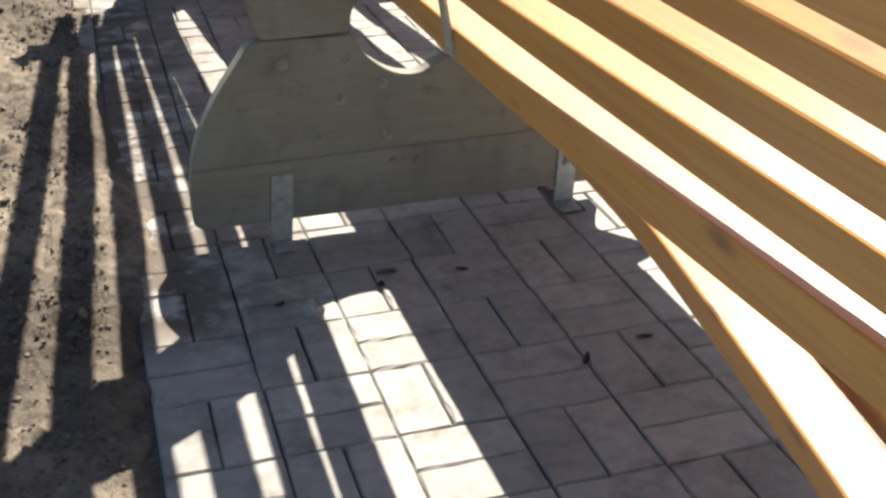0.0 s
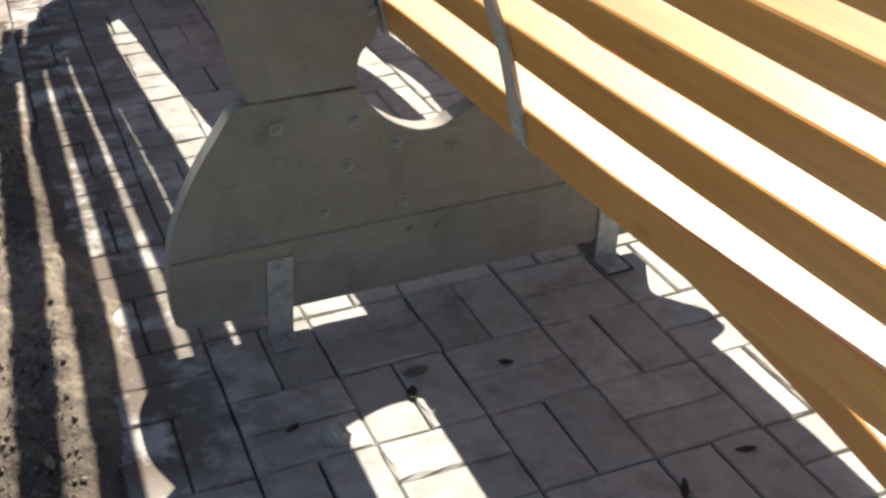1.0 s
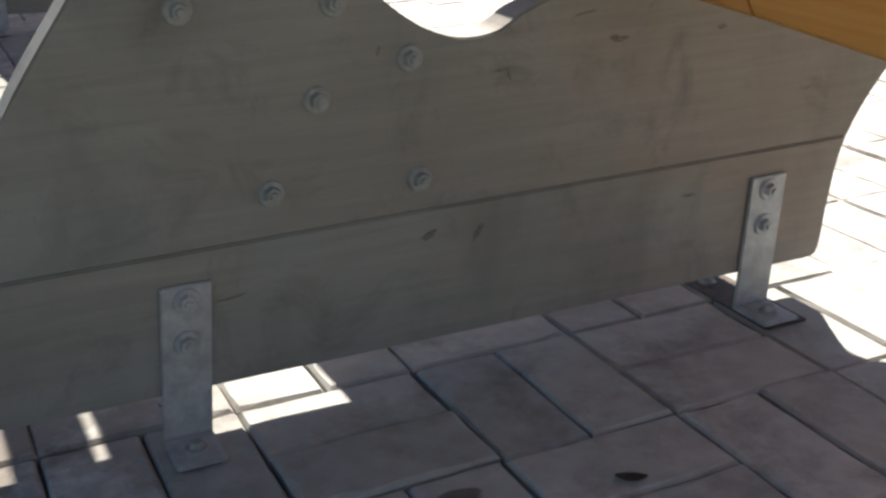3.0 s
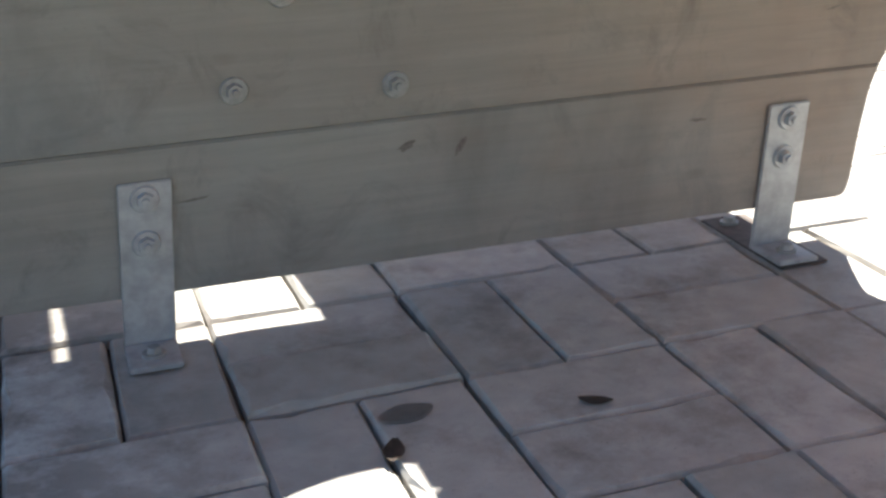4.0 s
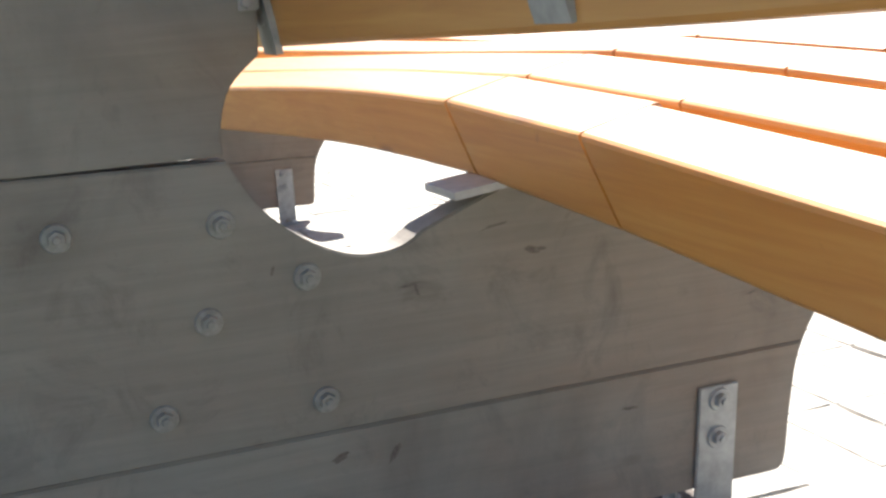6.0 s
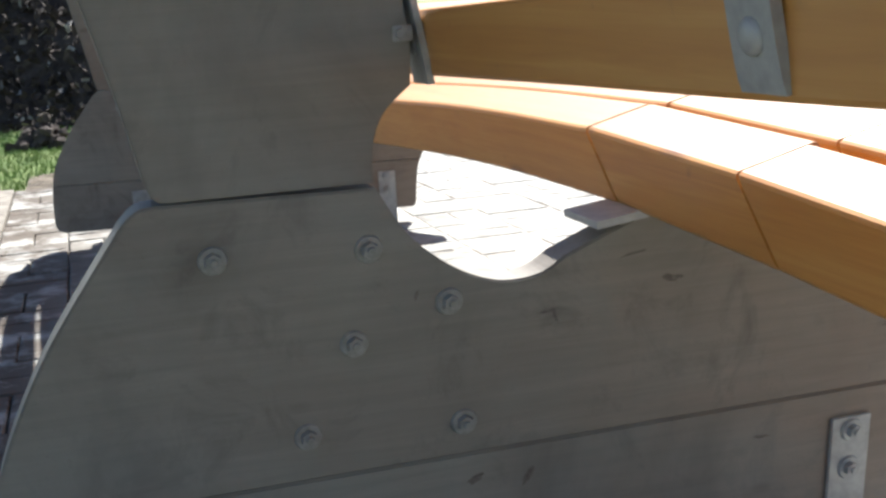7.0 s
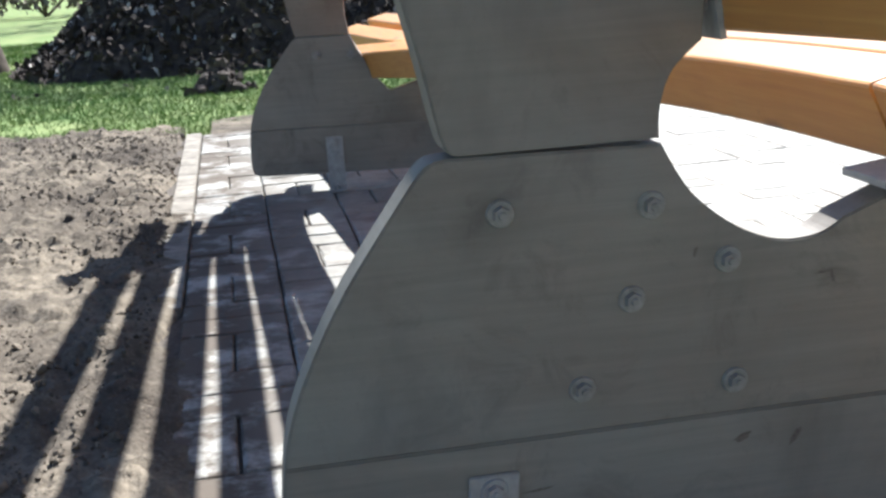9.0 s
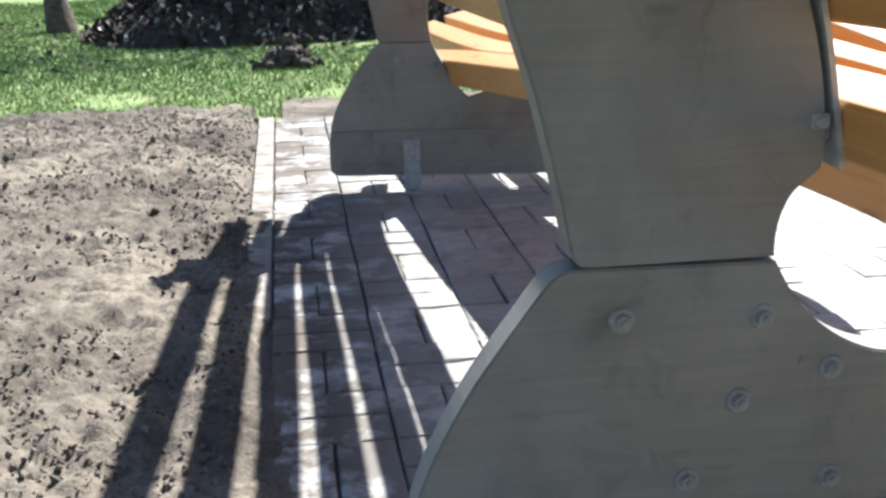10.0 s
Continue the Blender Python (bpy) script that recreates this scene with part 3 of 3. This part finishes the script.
def tree(x, y, r, height, seed, leaves):
    """A tapered trunk with limbs and a loose crown of small leaves."""
    g = random.Random(seed)
    t = tagged(empty("tree", pose(x, y, -0.06)), "tree with a dark trunk standing on the lawn", "tree", "trees beyond the lawn")
    tips = []

    def limb(bm, a, b, r0, r1, n=7, seg=9):
        rings = []
        d = (b - a)
        up = d.to_track_quat("Z", "Y").to_matrix()
        bend = Vector((g.gauss(0, 0.06), g.gauss(0, 0.06), 0)) * d.length
        for i in range(n + 1):
            k = i / n
            c = a + d * k + bend * math.sin(k * math.pi)
            rad = r0 + (r1 - r0) * k
            if r0 == r and i == 0:
                rad *= 1.45
            rings.append([bm.verts.new(c + up @ Vector((math.cos(j * 6.283 / seg) * rad, math.sin(j * 6.283 / seg) * rad, 0))) for j in range(seg)])
        for p, q in zip(rings, rings[1:]):
            for j in range(seg):
                bm.faces.new((p[j], p[(j + 1) % seg], q[(j + 1) % seg], q[j]))
        tips.append(b)

    bm = bmesh.new()
    top = Vector((g.gauss(0, 0.1), g.gauss(0, 0.1), height * 0.75))
    limb(bm, Vector((0, 0, 0)), top, r, r * 0.3, 10, 12)
    for i in range(9):
        k = 0.3 + 0.7 * i / 9
        a = g.random() * 6.28
        s = top * k
        e = s + Vector((math.cos(a), math.sin(a), 0.8)) * height * 0.28 * (1.2 - k * 0.6)
        limb(bm, s, e, r * 0.35 * (1.2 - k), r * 0.08)
        for _ in range(3):
            f = e + Vector((g.gauss(0, 1), g.gauss(0, 1), g.gauss(0.5, 0.6))) * height * 0.09
            limb(bm, s.lerp(e, 0.6), f, r * 0.1, r * 0.03, 4, 5)
    part("trunk", bm, M_BARK, t, "", True)
    vs, fs = [], []
    for tip in tips[1:]:
        for _ in range(leaves):
            o = tip + Vector((g.gauss(0, 1), g.gauss(0, 1), g.gauss(0, 0.8))) * height * 0.07
            s = g.uniform(0.03, 0.07)
            e = Euler((g.random() * 6, g.random() * 6, g.random() * 6)).to_matrix()
            n = len(vs)
            vs += [o + e @ Vector(c) for c in ((-s, 0, 0), (0, -s * 0.5, 0), (s, 0, 0), (0, s * 0.5, 0))]
            fs.append((n, n + 1, n + 2, n + 3))
    raw("crown", vs, fs, M_FOLIAGE, t)
    return t


tree(-2.2, 9.0, 0.09, 5.0, 3, 130)
tree(-4.6, 16.0, 0.14, 6.0, 5, 130)
tree(-1.5, 21.0, 0.16, 7.0, 8, 130)
tree(3.5, 24.0, 0.16, 7.0, 11, 130)
tree(1.9, 10.0, 0.12, 5.2, 17, 60)


def shrub(x, y, r, h, seed, leaf, label, group):
    g = random.Random(seed)
    t = tagged(empty("shrub", pose(x, y, -0.06)), label, "shrub", group)
    bm = bmesh.new()
    for _ in range(7):
        a, k = g.random() * 6.28, g.uniform(0.3, 0.8)
        tip = Vector((math.cos(a) * r * k, math.sin(a) * r * k, h * g.uniform(0.6, 0.95)))
        m = Matrix.Translation(tip / 2) @ tip.to_track_quat("Z", "Y").to_matrix().to_4x4()
        bmesh.ops.create_cone(bm, segments=6, radius1=0.03, radius2=0.008, depth=tip.length, matrix=m)
    part("stems", bm, M_BARK, t)
    vs, fs = [], []
    for _ in range(1500):
        d = Vector((g.gauss(0, 1), g.gauss(0, 1), g.gauss(0, 1))).normalized() * g.uniform(0.55, 1.05)
        if d.z < -0.2:
            continue
        d *= 1 + 0.3 * noise.noise(d * 2 + Vector((seed, 0, 0)))
        o = Vector((d.x * r, d.y * r, h * 0.25 + d.z * h * 0.7))
        s = g.uniform(0.04, 0.1)
        e = Euler((g.random() * 6, g.random() * 6, g.random() * 6)).to_matrix()
        n = len(vs)
        vs += [o + e @ Vector(c) for c in ((-s, 0, 0), (0, -s * 0.5, 0), (s, 0, 0), (0, s * 0.5, 0))]
        fs.append((n, n + 1, n + 2, n + 3))
    raw("foliage", vs, fs, leaf, t)


for k in range(16):
    shrub(3.0 + 2.3 * k + 0.6 * math.sin(k * 2.1), 30.0 - 0.55 * k + 0.8 * math.sin(k * 1.3), 1.2 + 0.3 * math.sin(k * 3.7), 1.15 + 0.35 * math.sin(k * 5.1), 40 + k, M_FOLIAGE, "low dark evergreen shrub beyond the paved yard", "shrubs beyond the yard")
for k in range(9):
    shrub(-15.0 + 1.9 * k, 23.0 + 0.9 * math.sin(k * 1.7), 1.4, 1.6 + 0.4 * math.sin(k * 2.9), 70 + k, M_TWIG, "brown leafless shrub at the end of the lawn", "shrubs beyond the lawn")


# ---- paving ----
paving = tagged(raw("paving", [(-0.62, -3.4, -0.012), (6.2, -3.4, -0.012), (6.2, 3.93, -0.012), (-0.62, 3.93, -0.012)], [(0, 1, 2, 3)], M_SAND), "grey concrete block paving in a basket weave", "paving", kind="structure")


# raised sheet of sunlit-coloured sand, imitating glare that hides the joints
sunlit_sand = raw("joint_sand", [(0.66, -3.4, -0.002), (6.2, -3.4, -0.002), (6.2, 3.93, -0.002), (0.66, 3.93, -0.002)], [(0, 1, 2, 3)], M_SUNLIT_SAND, paving)
sunlit_sand["kind"] = "stuff"


def block(seed, long, wide):
    """One paving block with worn, chipped upper edges and a slightly uneven face."""
    g = random.Random(seed)
    bm = bmesh.new()
    hx, hy, c = long / 2 - 0.0012, wide / 2 - 0.001, 0.0034
    nx, ny = (6, 3) if long > wide else (3, 6)
    rim = [(-1 + 2 * i / nx, -1) for i in range(nx)] + [(1, -1 + 2 * i / ny) for i in range(ny)]
    rim += [(-u, -v) for u, v in rim]
    low = [bm.verts.new((u * hx, v * hy, -0.03)) for u, v in rim]
    mid = [bm.verts.new((u * (hx - abs(g.gauss(0, 0.0006))), v * (hy - abs(g.gauss(0, 0.0006))), -0.004 - abs(g.gauss(0, 0.0006)))) for u, v in rim]
    top = []
    for u, v in rim:
        chip = c + abs(g.gauss(0, 0.0008)) + (g.uniform(0.002, 0.006) if g.random() < 0.06 else 0)
        top.append(bm.verts.new((u * (hx - chip), v * (hy - chip), g.gauss(0, 0.0004))))
    n = len(rim)
    for a, b in ((low, mid), (mid, top)):
        for i in range(n):
            bm.faces.new((a[i], a[(i + 1) % n], b[(i + 1) % n], b[i]))
    bm.faces.new(top)
    me = bpy.data.meshes.new("block")
    bm.to_mesh(me)
    bm.free()
    me.materials.append(M_PAVER)
    return me


BLOCKS = {True: [block(s, 0.2, ROW / 2) for s in range(8)], False: [block(s, 0.1, ROW) for s in range(8, 16)]}
g = random.Random(12)
rest_v, rest_f = [], []
yard = raw("paved_yard", [(0.7, 3.93, -0.012), (45, 3.93, -0.012), (45, 27, -0.012), (2.6, 27, -0.012)], [(0, 1, 2, 3)], M_PAVER)
tagged(yard, "sunlit paved yard beyond the bench", "paving", kind="structure")
side = raw("paved_yard", [(6.2, -3.4, -0.012), (45, -3.4, -0.012), (45, 3.93, -0.012), (6.2, 3.93, -0.012)], [(0, 1, 2, 3)], M_PAVER)
tagged(side, "sunlit paved yard in front of the bench", "paving", kind="structure")
for i in range(-2, 32):
    for j in range(-16, 18):
        cx, cy = -0.5 + 0.2 * i + 0.1, YROW + ROW * (j + 0.5)
        if cx < -0.5 or cy > 3.86 or cx > 6.1:
            continue
        across = (i + j) % 2 == ODD
        for k in (-1, 1):
            x, y = (cx, cy + k * ROW / 4) if across else (cx + k * 0.05, cy)
            m = pose(x + g.gauss(0, 0.0008), y + g.gauss(0, 0.0008), g.gauss(0, 0.0011), g.gauss(0, 0.35), g.gauss(0, 0.35), g.gauss(0, 0.35))
            me = BLOCKS[across][g.randrange(8)]
            if cx < 0.95 and -1.25 < cy < 2.55:
                ob = new("paving_block", me)
                ob.parent, ob.matrix_basis = paving, m
            else:
                n = len(rest_v)
                rest_v += [m @ v.co for v in me.vertices]
                rest_f += [tuple(n + q for q in p.vertices) for p in me.polygons]
rest = raw("paving_blocks", rest_v, rest_f, M_PAVER, paving)
rest["kind"] = "stuff"
for j in range(13):
    y = 1.3 + 0.2 * j
    bm = bmesh.new()
    box(bm, (-0.563, y + 0.0003, -0.05), (-0.503, y + 0.1997, 0.004), 0.002)
    part("edging_stone", bm, M_KERB, paving)


# ---- small things on the paving ----
def flake(name, x, y, length, width, turn, label, mat, curl=0.0015):
    bm = bmesh.new()
    n = 6
    top = []
    for i in range(n + 1):
        u = i / n
        w = width * math.sin(math.pi * min(max(u, 0.04), 0.97)) ** 0.7
        z = 0.002 + curl * (2 * u - 1) ** 2
        top.append([bm.verts.new(((u - 0.5) * length, s * w / 2, z + abs(s) * curl * 0.5)) for s in (-1, 0, 1)])
    for a, b in zip(top, top[1:]):
        for k in range(2):
            bm.faces.new((a[k], a[k + 1], b[k + 1], b[k]))
    bmesh.ops.solidify(bm, geom=list(bm.faces), thickness=0.0008)
    ob = part(name, bm, mat)
    ob.matrix_world = pose(x, y, 0.001, 0, 0, turn)
    return tagged(ob, label, "leaf")


flake("dead_leaf", 0.439, -0.646, 0.038, 0.014, -10, "small dark dead leaf lying on the paving", M_LEAF)
flake("dead_leaf", -0.216, -0.295, 0.03, 0.013, 30, "small dark dead leaf lying on the paving", M_LEAF)
flake("dead_leaf", 0.002, -0.281, 0.036, 0.018, 70, "curled dark dead leaf in a paving joint", M_LEAF, 0.002)
flake("dead_leaf", 0.188, -0.263, 0.03, 0.016, -30, "small torn dead leaf lying on the paving", M_LEAF)
flake("dead_leaf", 0.297, -0.693, 0.05, 0.014, 60, "shrivelled dark dead leaf in a paving joint", M_LEAF, 0.003)
flake("dead_leaf", 0.03, -0.222, 0.05, 0.03, 10, "flat brown leaf pressed onto the paving", M_MUD, 0.0004)
bm = bmesh.new()
lump(bm, (0, 0, 0), 0.024, 0.4)
bmesh.ops.subdivide_edges(bm, edges=bm.edges, cuts=1, smooth=1.0)
ob = part("pebble", bm, M_STONE, None, "", True)
ob.matrix_world = pose(-0.158, -0.355, 0.011)
tagged(ob, "flat pale pebble lying on the paving", "stone")
